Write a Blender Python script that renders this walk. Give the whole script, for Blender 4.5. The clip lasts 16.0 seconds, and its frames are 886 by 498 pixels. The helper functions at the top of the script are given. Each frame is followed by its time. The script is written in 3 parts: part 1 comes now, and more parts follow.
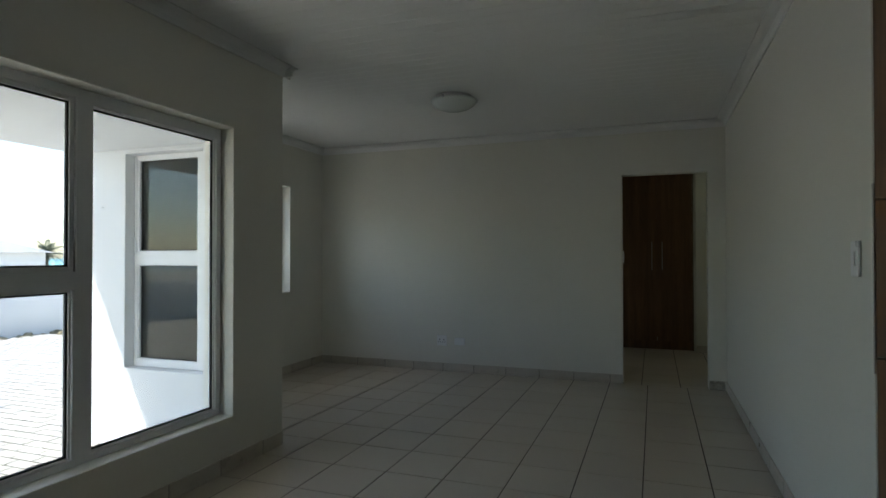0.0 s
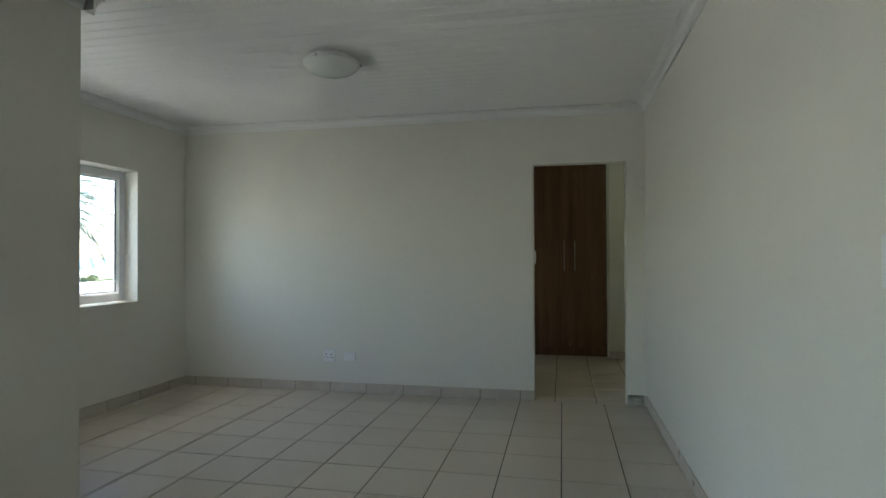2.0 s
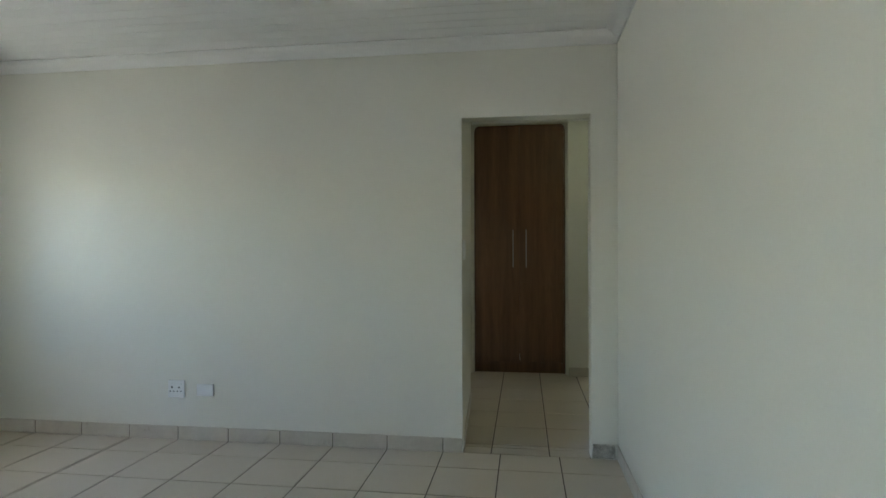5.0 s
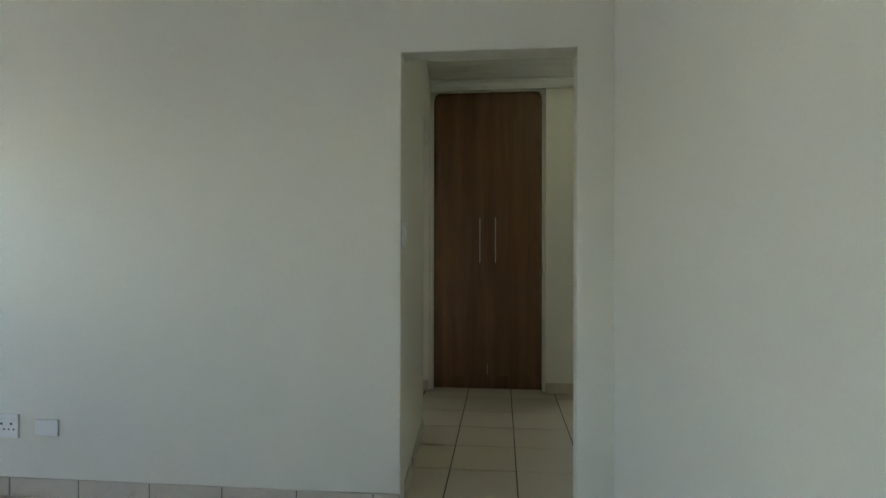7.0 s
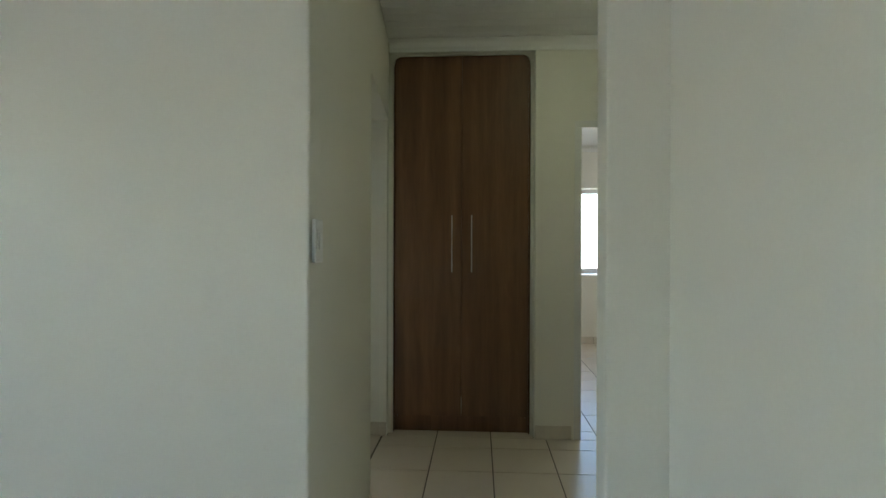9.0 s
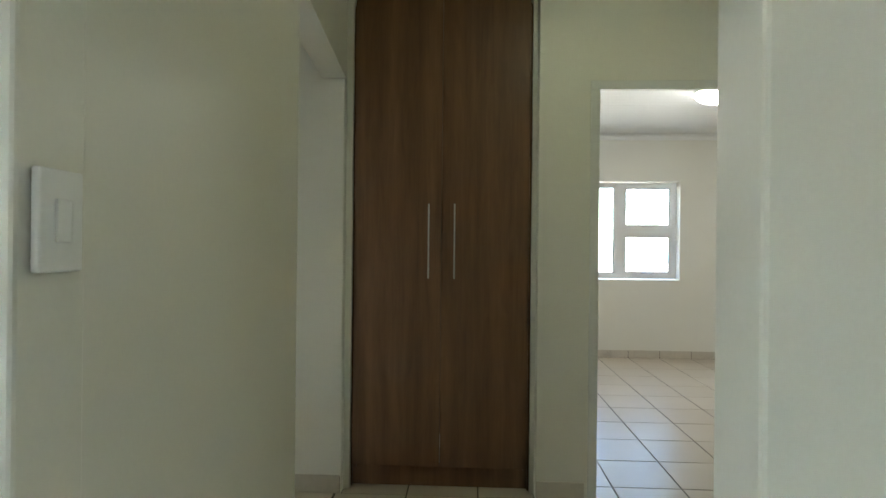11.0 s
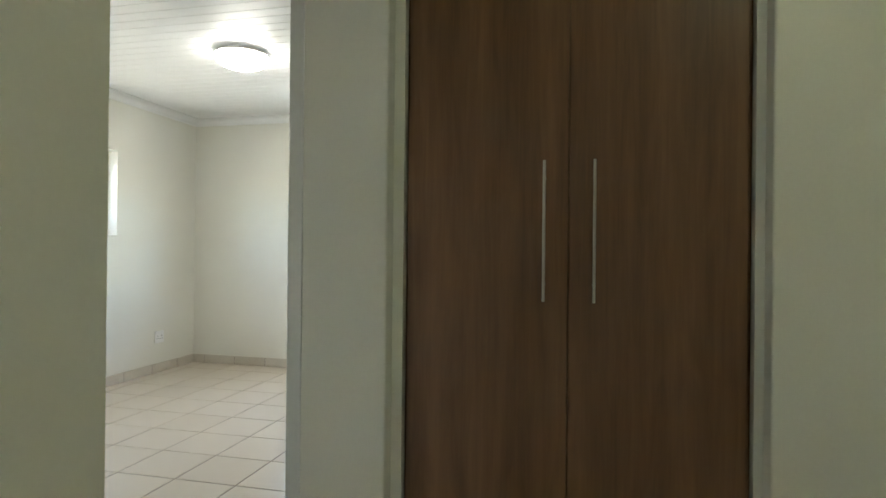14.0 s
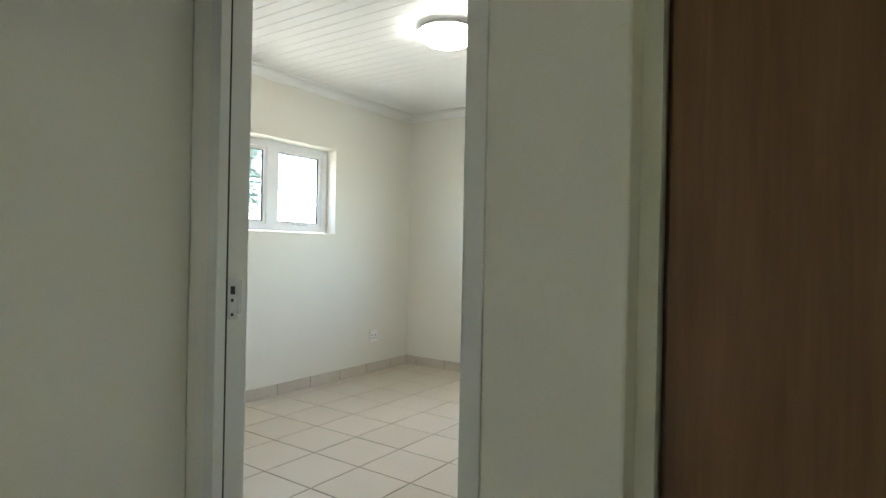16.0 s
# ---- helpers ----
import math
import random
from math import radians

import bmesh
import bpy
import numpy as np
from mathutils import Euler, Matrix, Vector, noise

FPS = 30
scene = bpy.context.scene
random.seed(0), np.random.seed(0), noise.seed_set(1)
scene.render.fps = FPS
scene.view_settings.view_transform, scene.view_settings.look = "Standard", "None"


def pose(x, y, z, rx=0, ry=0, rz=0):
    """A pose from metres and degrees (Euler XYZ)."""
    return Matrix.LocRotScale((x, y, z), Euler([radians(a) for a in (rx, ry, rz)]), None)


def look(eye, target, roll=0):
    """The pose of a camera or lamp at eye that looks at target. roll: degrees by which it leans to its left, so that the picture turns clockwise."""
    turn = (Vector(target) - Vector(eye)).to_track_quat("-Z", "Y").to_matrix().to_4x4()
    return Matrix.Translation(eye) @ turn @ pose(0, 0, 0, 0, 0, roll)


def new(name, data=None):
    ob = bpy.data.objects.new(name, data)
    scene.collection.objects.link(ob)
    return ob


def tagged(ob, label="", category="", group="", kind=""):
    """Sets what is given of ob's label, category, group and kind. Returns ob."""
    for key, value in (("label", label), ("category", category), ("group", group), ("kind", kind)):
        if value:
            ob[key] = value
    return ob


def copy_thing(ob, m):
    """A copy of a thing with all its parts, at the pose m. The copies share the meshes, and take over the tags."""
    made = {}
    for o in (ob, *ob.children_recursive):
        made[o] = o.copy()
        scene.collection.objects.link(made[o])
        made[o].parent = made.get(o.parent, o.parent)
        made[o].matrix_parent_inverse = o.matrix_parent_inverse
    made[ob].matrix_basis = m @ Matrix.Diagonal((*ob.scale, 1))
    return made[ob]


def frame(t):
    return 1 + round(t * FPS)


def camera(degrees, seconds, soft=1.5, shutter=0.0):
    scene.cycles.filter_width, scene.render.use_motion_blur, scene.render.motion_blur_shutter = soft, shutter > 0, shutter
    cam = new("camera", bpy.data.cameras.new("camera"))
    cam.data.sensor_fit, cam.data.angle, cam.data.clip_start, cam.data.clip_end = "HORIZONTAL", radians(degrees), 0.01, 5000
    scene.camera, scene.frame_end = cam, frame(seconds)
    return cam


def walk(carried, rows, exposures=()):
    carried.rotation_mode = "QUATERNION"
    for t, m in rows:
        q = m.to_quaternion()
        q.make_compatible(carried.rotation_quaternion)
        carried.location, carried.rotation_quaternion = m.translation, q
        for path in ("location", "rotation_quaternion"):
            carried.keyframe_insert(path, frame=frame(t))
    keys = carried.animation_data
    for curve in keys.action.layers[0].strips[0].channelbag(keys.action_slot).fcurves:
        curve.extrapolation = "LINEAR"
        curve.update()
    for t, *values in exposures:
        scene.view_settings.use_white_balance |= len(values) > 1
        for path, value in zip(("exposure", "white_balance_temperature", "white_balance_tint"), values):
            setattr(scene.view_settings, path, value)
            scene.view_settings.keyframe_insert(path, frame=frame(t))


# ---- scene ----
cam = camera(75.4, 16.0)
PATH = [
    (0, (-0.632, -5.947, 1.256), (-1.323, -4.071, 1.283), -0.1),
    (0.5, (-0.679, -5.758, 1.245), (-1.269, -3.847, 1.275), -0.2),
    (1, (-0.741, -5.522, 1.261), (-1.244, -3.587, 1.284), -0.2),
    (1.5, (-0.771, -5.336, 1.26), (-1.194, -3.381, 1.285), -0.2),
    (2, (-0.686, -5.066, 1.262), (-1.093, -3.108, 1.287), -0.2),
    (2.5, (-0.721, -4.875, 1.261), (-1.089, -2.909, 1.284), -0.2),
    (3, (-0.738, -4.627, 1.272), (-1.077, -2.656, 1.293), -0.2),
    (3.5, (-0.723, -4.397, 1.25), (-1.026, -2.42, 1.277), -0.1),
    (4, (-0.651, -4.089, 1.276), (-0.95, -2.112, 1.279), -0.1),
    (6.5, (-0.501, -2.789, 1.183), (-0.724, -0.802, 1.188), 0.0),
    (7, (-0.483, -2.529, 1.178), (-0.685, -0.54, 1.182), 0.1),
    (7.5, (-0.476, -2.233, 1.202), (-0.653, -0.241, 1.203), -0.1),
    (8.5, (-0.504, -1.742, 1.224), (-0.65, 0.253, 1.221), 0.1),
    (9, (-0.481, -1.486, 1.232), (-0.607, 0.51, 1.229), 0.2),
    (11.5, (-0.446, -0.34, 1.221), (-0.544, 1.658, 1.224), 0.6),
    (12, (-0.475, -0.086, 1.223), (-0.576, 1.911, 1.229), 0.6),
    (12.5, (-0.463, 0.135, 1.213), (-0.585, 2.131, 1.22), 0.7),
    (13, (-0.465, 0.355, 1.202), (-0.682, 2.343, 1.215), 0.4),
    (13.5, (-0.494, 0.55, 1.197), (-0.848, 2.518, 1.214), 0.4),
    (14, (-0.578, 0.749, 1.207), (-1.029, 2.697, 1.212), 0.6),
    (14.5, (-0.609, 0.933, 1.204), (-1.241, 2.831, 1.21), 0.9),
    (15, (-0.645, 1.109, 1.207), (-1.533, 2.901, 1.205), 1.0),
    (15.5, (-0.737, 1.263, 1.211), (-1.785, 2.967, 1.207), 1.3),
    (16, (-0.822, 1.38, 1.21), (-1.961, 3.024, 1.204), 1.2),
]
EXPOSURES = [(0, 2.4), (1.5, 3.3), (2.5, 3.75), (4, 4.0), (6.5, 4.05), (7.5, 4.2), (9, 4.35), (11.5, 4.85), (12.5, 4.85), (15, 4.92), (16, 4.75)]
walk(cam, [(t, look(eye, target, roll)) for t, eye, target, roll in PATH], EXPOSURES)

# ---- world, sun, exposure ----
SUN_DIR = Vector((1.0, 0.6, -2.0)).normalized()
world = bpy.data.worlds.new("world")
scene.world = world
world.use_nodes = True
sky = world.node_tree.nodes.new("ShaderNodeTexSky")
sky.sky_type, sky.sun_disc = "NISHITA", False
sky.sun_elevation = math.asin(-SUN_DIR.z)
sky.sun_rotation = math.atan2(-SUN_DIR.x, -SUN_DIR.y)
world.node_tree.links.new(sky.outputs[0], world.node_tree.nodes["Background"].inputs[0])
world.node_tree.nodes["Background"].inputs[1].default_value = 0.15
sun_data = bpy.data.lights.new("sun", "SUN")
sun_data.energy, sun_data.angle, sun_data.color = 3.2, radians(0.5), (1, 0.95, 0.88)
sun = new("sun", sun_data)
sun.matrix_world = look(-SUN_DIR * 40, (0, 0, 0))


# ---- materials ----
def material(name, rough=0.5, metal=0.0):
    m = bpy.data.materials.new(name)
    m.use_nodes = True
    b = m.node_tree.nodes["Principled BSDF"]
    b.inputs["Roughness"].default_value = rough
    b.inputs["Metallic"].default_value = metal
    return m, m.node_tree.nodes, m.node_tree.links, b


def mottled(name, c1, c2, scale=3.0, fine=60.0, rough=0.5, metal=0.0, bump=0.05, stretch=(1, 1, 1), by_piece=0.0, coat=0.0, rough_span=0.08):
    """Two colours mixed by a coarse and a fine noise in metres, with fine relief."""
    m, n, l, b = material(name, rough, metal)
    geo = n.new("ShaderNodeNewGeometry")
    mp = n.new("ShaderNodeMapping")
    mp.inputs["Scale"].default_value = stretch
    l.new(geo.outputs["Position"], mp.inputs["Vector"])
    n1, n2 = n.new("ShaderNodeTexNoise"), n.new("ShaderNodeTexNoise")
    n1.inputs["Scale"].default_value, n2.inputs["Scale"].default_value = scale, fine
    n1.inputs["Detail"].default_value, n2.inputs["Detail"].default_value = 5, 3
    l.new(mp.outputs[0], n1.inputs["Vector"])
    l.new(mp.outputs[0], n2.inputs["Vector"])
    mx = n.new("ShaderNodeMath")
    mx.operation = "MULTIPLY_ADD"
    mx.inputs[1].default_value = 0.35
    l.new(n2.outputs[0], mx.inputs[0])
    half = n.new("ShaderNodeMath")
    half.operation = "MULTIPLY"
    half.inputs[1].default_value = 0.65
    l.new(n1.outputs[0], half.inputs[0])
    l.new(half.outputs[0], mx.inputs[2])
    fac = mx.outputs[0]
    if by_piece:
        info = n.new("ShaderNodeObjectInfo")
        sh = n.new("ShaderNodeMath")
        sh.operation = "MULTIPLY_ADD"
        sh.inputs[1].default_value = by_piece
        l.new(info.outputs["Random"], sh.inputs[0])
        l.new(fac, sh.inputs[2])
        sub = n.new("ShaderNodeMath")
        sub.operation = "SUBTRACT"
        sub.inputs[1].default_value = by_piece / 2
        l.new(sh.outputs[0], sub.inputs[0])
        fac = sub.outputs[0]
    ramp = n.new("ShaderNodeValToRGB")
    ramp.color_ramp.elements[0].position, ramp.color_ramp.elements[1].position = 0.3, 0.7
    ramp.color_ramp.elements[0].color, ramp.color_ramp.elements[1].color = (*c1, 1), (*c2, 1)
    l.new(fac, ramp.inputs[0])
    l.new(ramp.outputs[0], b.inputs["Base Color"])
    rr = n.new("ShaderNodeMapRange")
    rr.inputs["To Min"].default_value, rr.inputs["To Max"].default_value = max(0.03, rough - rough_span), min(1, rough + rough_span)
    l.new(n1.outputs[0], rr.inputs["Value"])
    l.new(rr.outputs[0], b.inputs["Roughness"])
    if bump:
        bp = n.new("ShaderNodeBump")
        bp.inputs["Strength"].default_value, bp.inputs["Distance"].default_value = bump, 0.004
        l.new(n2.outputs[0], bp.inputs["Height"])
        l.new(bp.outputs[0], b.inputs["Normal"])
    b.inputs["Coat Weight"].default_value = coat
    return m


WALL = mottled("cream_wall_paint", (0.715, 0.70, 0.625), (0.76, 0.745, 0.67), 1.3, 120, 0.42, bump=0.03)
CEIL = mottled("white_board_paint", (0.80, 0.80, 0.79), (0.86, 0.86, 0.85), 1.0, 90, 0.42, bump=0.04)
CORN = mottled("white_cornice_paint", (0.76, 0.76, 0.74), (0.81, 0.81, 0.79), 2.0, 120, 0.5, bump=0.04)
EXT = mottled("white_outside_plaster", (0.76, 0.77, 0.79), (0.82, 0.83, 0.84), 1.2, 90, 0.7, bump=0.12)
TILE = mottled("cream_ceramic_tile", (0.53, 0.462, 0.372), (0.575, 0.505, 0.412), 2.2, 220, 0.3, bump=0.015, by_piece=0.3, rough_span=0.01)
SKIRT = mottled("beige_skirting_tile", (0.50, 0.45, 0.375), (0.59, 0.54, 0.46), 7.0, 45, 0.3, bump=0.03, by_piece=0.2)
GROUT = mottled("dark_grout", (0.09, 0.075, 0.06), (0.16, 0.135, 0.11), 6.0, 80, 0.9, bump=0.2)
PVC = mottled("white_frame_paint", (0.76, 0.77, 0.79), (0.82, 0.83, 0.84), 2.0, 60, 0.35, bump=0.02)
STEEL_PAINT = mottled("white_door_frame_enamel", (0.66, 0.66, 0.64), (0.73, 0.73, 0.70), 2.0, 70, 0.35, bump=0.03)
BLACK = mottled("black_rubber_and_gap_shade", (0.008, 0.008, 0.008), (0.02, 0.02, 0.02), 9, 90, 0.7, bump=0.05)
PLATE = mottled("white_switch_plastic", (0.78, 0.78, 0.77), (0.83, 0.83, 0.82), 6, 90, 0.3, bump=0.0)
DARKHOLE = mottled("dark_slot", (0.015, 0.015, 0.015), (0.03, 0.03, 0.03), 9, 90, 0.6, bump=0.0)
CHROME = mottled("brushed_steel", (0.44, 0.42, 0.39), (0.56, 0.54, 0.51), 8, 300, 0.3, 1.0, bump=0.02, stretch=(1, 1, 0.05))
ZINC = mottled("zinc_plate", (0.45, 0.46, 0.48), (0.62, 0.63, 0.65), 30, 200, 0.38, 0.9, bump=0.05)
RUBBLE = mottled("broken_mortar", (0.46, 0.43, 0.375), (0.80, 0.765, 0.69), 28, 130, 0.95, bump=0.6)
PAVER = mottled("grey_concrete_paver", (0.34, 0.325, 0.305), (0.46, 0.445, 0.42), 4.0, 60, 0.85, bump=0.3)
SAND = mottled("sandy_ground", (0.44, 0.40, 0.33), (0.58, 0.54, 0.46), 0.25, 5.0, 0.95, bump=0.3)
DRYGRASS = mottled("dry_verge", (0.16, 0.13, 0.07), (0.36, 0.31, 0.20), 2.5, 30, 0.95, bump=0.5)
SEA = mottled("turquoise_sea", (0.02, 0.24, 0.30), (0.04, 0.32, 0.37), 0.02, 0.3, 0.25, bump=0.2)
ROOF = mottled("pale_roof_sheet", (0.30, 0.30, 0.31), (0.38, 0.38, 0.39), 0.5, 8, 0.6, bump=0.1)
TRUNK = mottled("palm_bark", (0.10, 0.075, 0.05), (0.24, 0.19, 0.13), 3, 25, 0.95, bump=0.8, stretch=(1, 1, 4))
FROND = mottled("palm_leaf", (0.035, 0.06, 0.04), (0.08, 0.11, 0.07), 1.2, 9, 0.5, bump=0.1)
BUSH = mottled("coastal_scrub", (0.05, 0.075, 0.03), (0.13, 0.15, 0.07), 0.7, 6, 0.9, bump=0.4)


def wood_material():
    """Brown foil with upright grain: long streaks, cathedral waves and fine pores."""
    m, n, l, b = material("brown_wood_foil", 0.42)
    geo = n.new("ShaderNodeNewGeometry")
    def noise_at(sc, scale, detail, dist=0.0):
        mp = n.new("ShaderNodeMapping")
        mp.inputs["Scale"].default_value = sc
        l.new(geo.outputs["Position"], mp.inputs["Vector"])
        t = n.new("ShaderNodeTexNoise")
        t.inputs["Scale"].default_value, t.inputs["Detail"].default_value, t.inputs["Distortion"].default_value = scale, detail, dist
        l.new(mp.outputs[0], t.inputs["Vector"])
        return t.outputs[0]
    def mixed(a, k, c):
        t = n.new("ShaderNodeMath")
        t.operation = "MULTIPLY_ADD"
        t.inputs[1].default_value = k
        l.new(a, t.inputs[0])
        if c is None:
            t.inputs[2].default_value = 0
        else:
            l.new(c, t.inputs[2])
        return t.outputs[0]
    f = mixed(noise_at((1, 1, 0.05), 9, 4, 0.6), 0.60, None)
    f = mixed(noise_at((1, 1, 0.12), 22, 5, 1.6), 0.25, f)
    f = mixed(noise_at((1, 1, 0.03), 150, 3), 0.15, f)
    r = n.new("ShaderNodeValToRGB")
    e = r.color_ramp.elements
    e[0].position, e[0].color = 0.34, (0.088, 0.041, 0.017, 1)
    e[1].position, e[1].color = 0.66, (0.212, 0.108, 0.050, 1)
    mid = e.new(0.5)
    mid.color = (0.150, 0.073, 0.032, 1)
    l.new(f, r.inputs[0])
    l.new(r.outputs[0], b.inputs["Base Color"])
    bp = n.new("ShaderNodeBump")
    bp.inputs["Strength"].default_value, bp.inputs["Distance"].default_value = 0.08, 0.002
    l.new(f, bp.inputs["Height"])
    l.new(bp.outputs[0], b.inputs["Normal"])
    return m


def glass_material():
    m = bpy.data.materials.new("window_glass")
    m.use_nodes = True
    n, l = m.node_tree.nodes, m.node_tree.links
    n.remove(n["Principled BSDF"])
    tr, gl, lw, mx = n.new("ShaderNodeBsdfTransparent"), n.new("ShaderNodeBsdfGlossy"), n.new("ShaderNodeLayerWeight"), n.new("ShaderNodeMixShader")
    # Grey tint put in the glass to dim the outdoor brightness seen from indoors.
    tr.inputs[0].default_value = (0.69, 0.712, 0.706, 1)
    gl.inputs["Roughness"].default_value = 0.01
    lw.inputs[0].default_value = 0.5
    po, ad = n.new("ShaderNodeMath"), n.new("ShaderNodeMath")
    po.operation, ad.operation = "POWER", "MULTIPLY_ADD"
    po.inputs[1].default_value, ad.inputs[1].default_value, ad.inputs[2].default_value = 5.0, 0.9, 0.05
    l.new(lw.outputs["Facing"], po.inputs[0])
    l.new(po.outputs[0], ad.inputs[0])
    l.new(ad.outputs[0], mx.inputs[0])
    l.new(tr.outputs[0], mx.inputs[1])
    l.new(gl.outputs[0], mx.inputs[2])
    l.new(mx.outputs[0], n["Material Output"].inputs[0])
    return m


def lamp_glass(name, emit, hue=(1, 1, 1)):
    m, n, l, b = material(name, 0.25)
    b.inputs["Base Color"].default_value = (0.72, 0.76, 0.73, 1)
    b.inputs["Subsurface Weight"].default_value = 0.0
    if emit:
        b.inputs["Emission Color"].default_value = (*hue, 1)
        b.inputs["Emission Strength"].default_value = emit
    return m


WOOD = wood_material()
GLASS = glass_material()
OPAL_OFF, OPAL_DIM, OPAL_ON = lamp_glass("opal_glass", 0), lamp_glass("dimly_lit_opal_glass", 0.38, (0.93, 1.0, 0.64)), lamp_glass("lit_opal_glass", 1.9, (1, 0.985, 0.92))


# ---- mesh helpers ----
def finish(bm, name, mat, parent=None, smooth=False):
    bmesh.ops.recalc_face_normals(bm, faces=bm.faces)
    me = bpy.data.meshes.new(name)
    bm.to_mesh(me)
    bm.free()
    me.materials.append(mat)
    if smooth:
        for p in me.polygons:
            p.use_smooth = True
    ob = new(name, me)
    if parent:
        ob.parent = parent
    return ob


def put_box(bm, lo, hi):
    v = [bm.verts.new((x, y, z)) for x in (lo[0], hi[0]) for y in (lo[1], hi[1]) for z in (lo[2], hi[2])]
    for q in ((0, 1, 3, 2), (4, 6, 7, 5), (0, 4, 5, 1), (2, 3, 7, 6), (0, 2, 6, 4), (1, 5, 7, 3)):
        bm.faces.new([v[i] for i in q])
    return v


def box(name, lo, hi, mat, parent=None, bevel=0.0, segments=2):
    bm = bmesh.new()
    put_box(bm, lo, hi)
    if bevel:
        bmesh.ops.bevel(bm, geom=bm.edges[:], offset=bevel, segments=segments, profile=0.6, affect="EDGES")
    return finish(bm, name, mat, parent)


def boxes(name, parts, mat, parent=None, bevel=0.0):
    bm = bmesh.new()
    for lo, hi in parts:
        b2 = bmesh.new()
        put_box(b2, lo, hi)
        if bevel:
            bmesh.ops.bevel(b2, geom=b2.edges[:], offset=bevel, segments=2, profile=0.6, affect="EDGES")
        tmp = bpy.data.meshes.new("tmp")
        b2.to_mesh(tmp)
        b2.free()
        bm.from_mesh(tmp)
        bpy.data.meshes.remove(tmp)
    return finish(bm, name, mat, parent)


def prism(name, outline, z0, z1, mat, parent=None):
    bm = bmesh.new()
    low = [bm.verts.new((x, y, z0)) for x, y in outline]
    top = [bm.verts.new((x, y, z1)) for x, y in outline]
    bm.faces.new(low), bm.faces.new(top)
    for i in range(len(outline)):
        j = (i + 1) % len(outline)
        bm.faces.new((low[i], low[j], top[j], top[i]))
    return finish(bm, name, mat, parent)


def wall(name, axis, u0, u1, d0, d1, z0, z1, holes=(), mat=None, label=""):
    """A wall along x or y from u0 to u1, d0 to d1 thick, with holes (u0, u1, z0, z1) through it and softly worn edges."""
    us = sorted({u0, u1, *[h[0] for h in holes], *[h[1] for h in holes]})
    zs = sorted({z0, z1, *[h[2] for h in holes], *[h[3] for h in holes]})
    us, zs = [u for u in us if u0 <= u <= u1], [z for z in zs if z0 <= z <= z1]
    bm, made = bmesh.new(), {}
    def vert(i, d, k):
        if (i, d, k) not in made:
            p = (us[i], (d0, d1)[d], zs[k]) if axis == "x" else ((d0, d1)[d], us[i], zs[k])
            made[i, d, k] = bm.verts.new(p)
        return made[i, d, k]
    def solid(i, k):
        if not (0 <= i < len(us) - 1 and 0 <= k < len(zs) - 1):
            return False
        u, z = (us[i] + us[i + 1]) / 2, (zs[k] + zs[k + 1]) / 2
        return not any(h[0] < u < h[1] and h[2] < z < h[3] for h in holes)
    for i in range(len(us) - 1):
        for k in range(len(zs) - 1):
            if not solid(i, k):
                continue
            for d in (0, 1):
                bm.faces.new((vert(i, d, k), vert(i + 1, d, k), vert(i + 1, d, k + 1), vert(i, d, k + 1)))
            for ok, a, b in ((solid(i - 1, k), (i, k), (i, k + 1)), (solid(i + 1, k), (i + 1, k), (i + 1, k + 1)),
                             (solid(i, k - 1), (i, k), (i + 1, k)), (solid(i, k + 1), (i, k + 1), (i + 1, k + 1))):
                if not ok:
                    bm.faces.new((vert(a[0], 0, a[1]), vert(b[0], 0, b[1]), vert(b[0], 1, b[1]), vert(a[0], 1, a[1])))
    bmesh.ops.recalc_face_normals(bm, faces=bm.faces)
    sharp = [e for e in bm.edges if len(e.link_faces) == 2 and e.calc_face_angle(0) > 1]
    bmesh.ops.bevel(bm, geom=sharp, offset=0.006, segments=2, profile=0.5, affect="EDGES")
    return tagged(finish(bm, name, mat or WALL), label or "smooth cream painted plaster wall", "wall", kind="structure")


# ---- walls ----
LOW, HIGH = -0.12, 2.66
T = 0.115
XR, YB, YN = 0.0, 2.252, 6.073
XA, XL, XE = -4.355, -4.51, 3.19
W1X, COLY = -2.985, -2.69

wall("wall_right", "y", -7.5, 0.0, XR, XR + 0.62, LOW, HIGH, [(-4.75, -3.84, -0.02, 2.45)])
wall("wall_far", "x", -4.575, 1.2, 0.0, T, LOW, HIGH, [(-0.929, -0.158, -0.02, 2.06), (-0.146, -0.012, -0.02, 0.086)])
wall("wall_alcove_west", "y", -2.9, 0.0, XA - 0.22, XA, LOW, HIGH, [(-2.02, -0.66, 0.875, 2.02)])
wall("wall_alcove_south", "x", XA, W1X - 0.22, COLY - 0.088, COLY, LOW, HIGH, [(-4.147, -3.45, 0.475, 1.99)])
wall("wall_window", "y", -7.5, COLY, W1X - 0.22, W1X, LOW, HIGH, [(-5.16, -3.172, 0.315, 2.028)])
wall("wall_behind", "x", W1X - 0.22, 0.62, -7.72, -7.5, LOW, HIGH)
wall("wall_hall_back", "x", XL, XE, YB, YB + T, LOW, HIGH,
     [(-2.165, -1.340, -0.02, 2.053), (-1.085, -0.122, -0.02, 2.52), (0.134, 0.975, -0.02, 2.051)])
wall("wall_hall_right", "y", T, YB, 1.08, 1.2, LOW, HIGH)
wall("wall_hall_left", "y", 1.08, YB, -2.364, -2.244, LOW, HIGH)
# The doorway is unseen, added to bring side-room daylight into the hall.
wall("wall_hall_near", "x", -2.244, -1.11, 1.068, 1.188, LOW, HIGH, [(-2.2, -1.35, -0.02, 2.3)])


def lean(y):
    return -0.929 - 0.054 * y


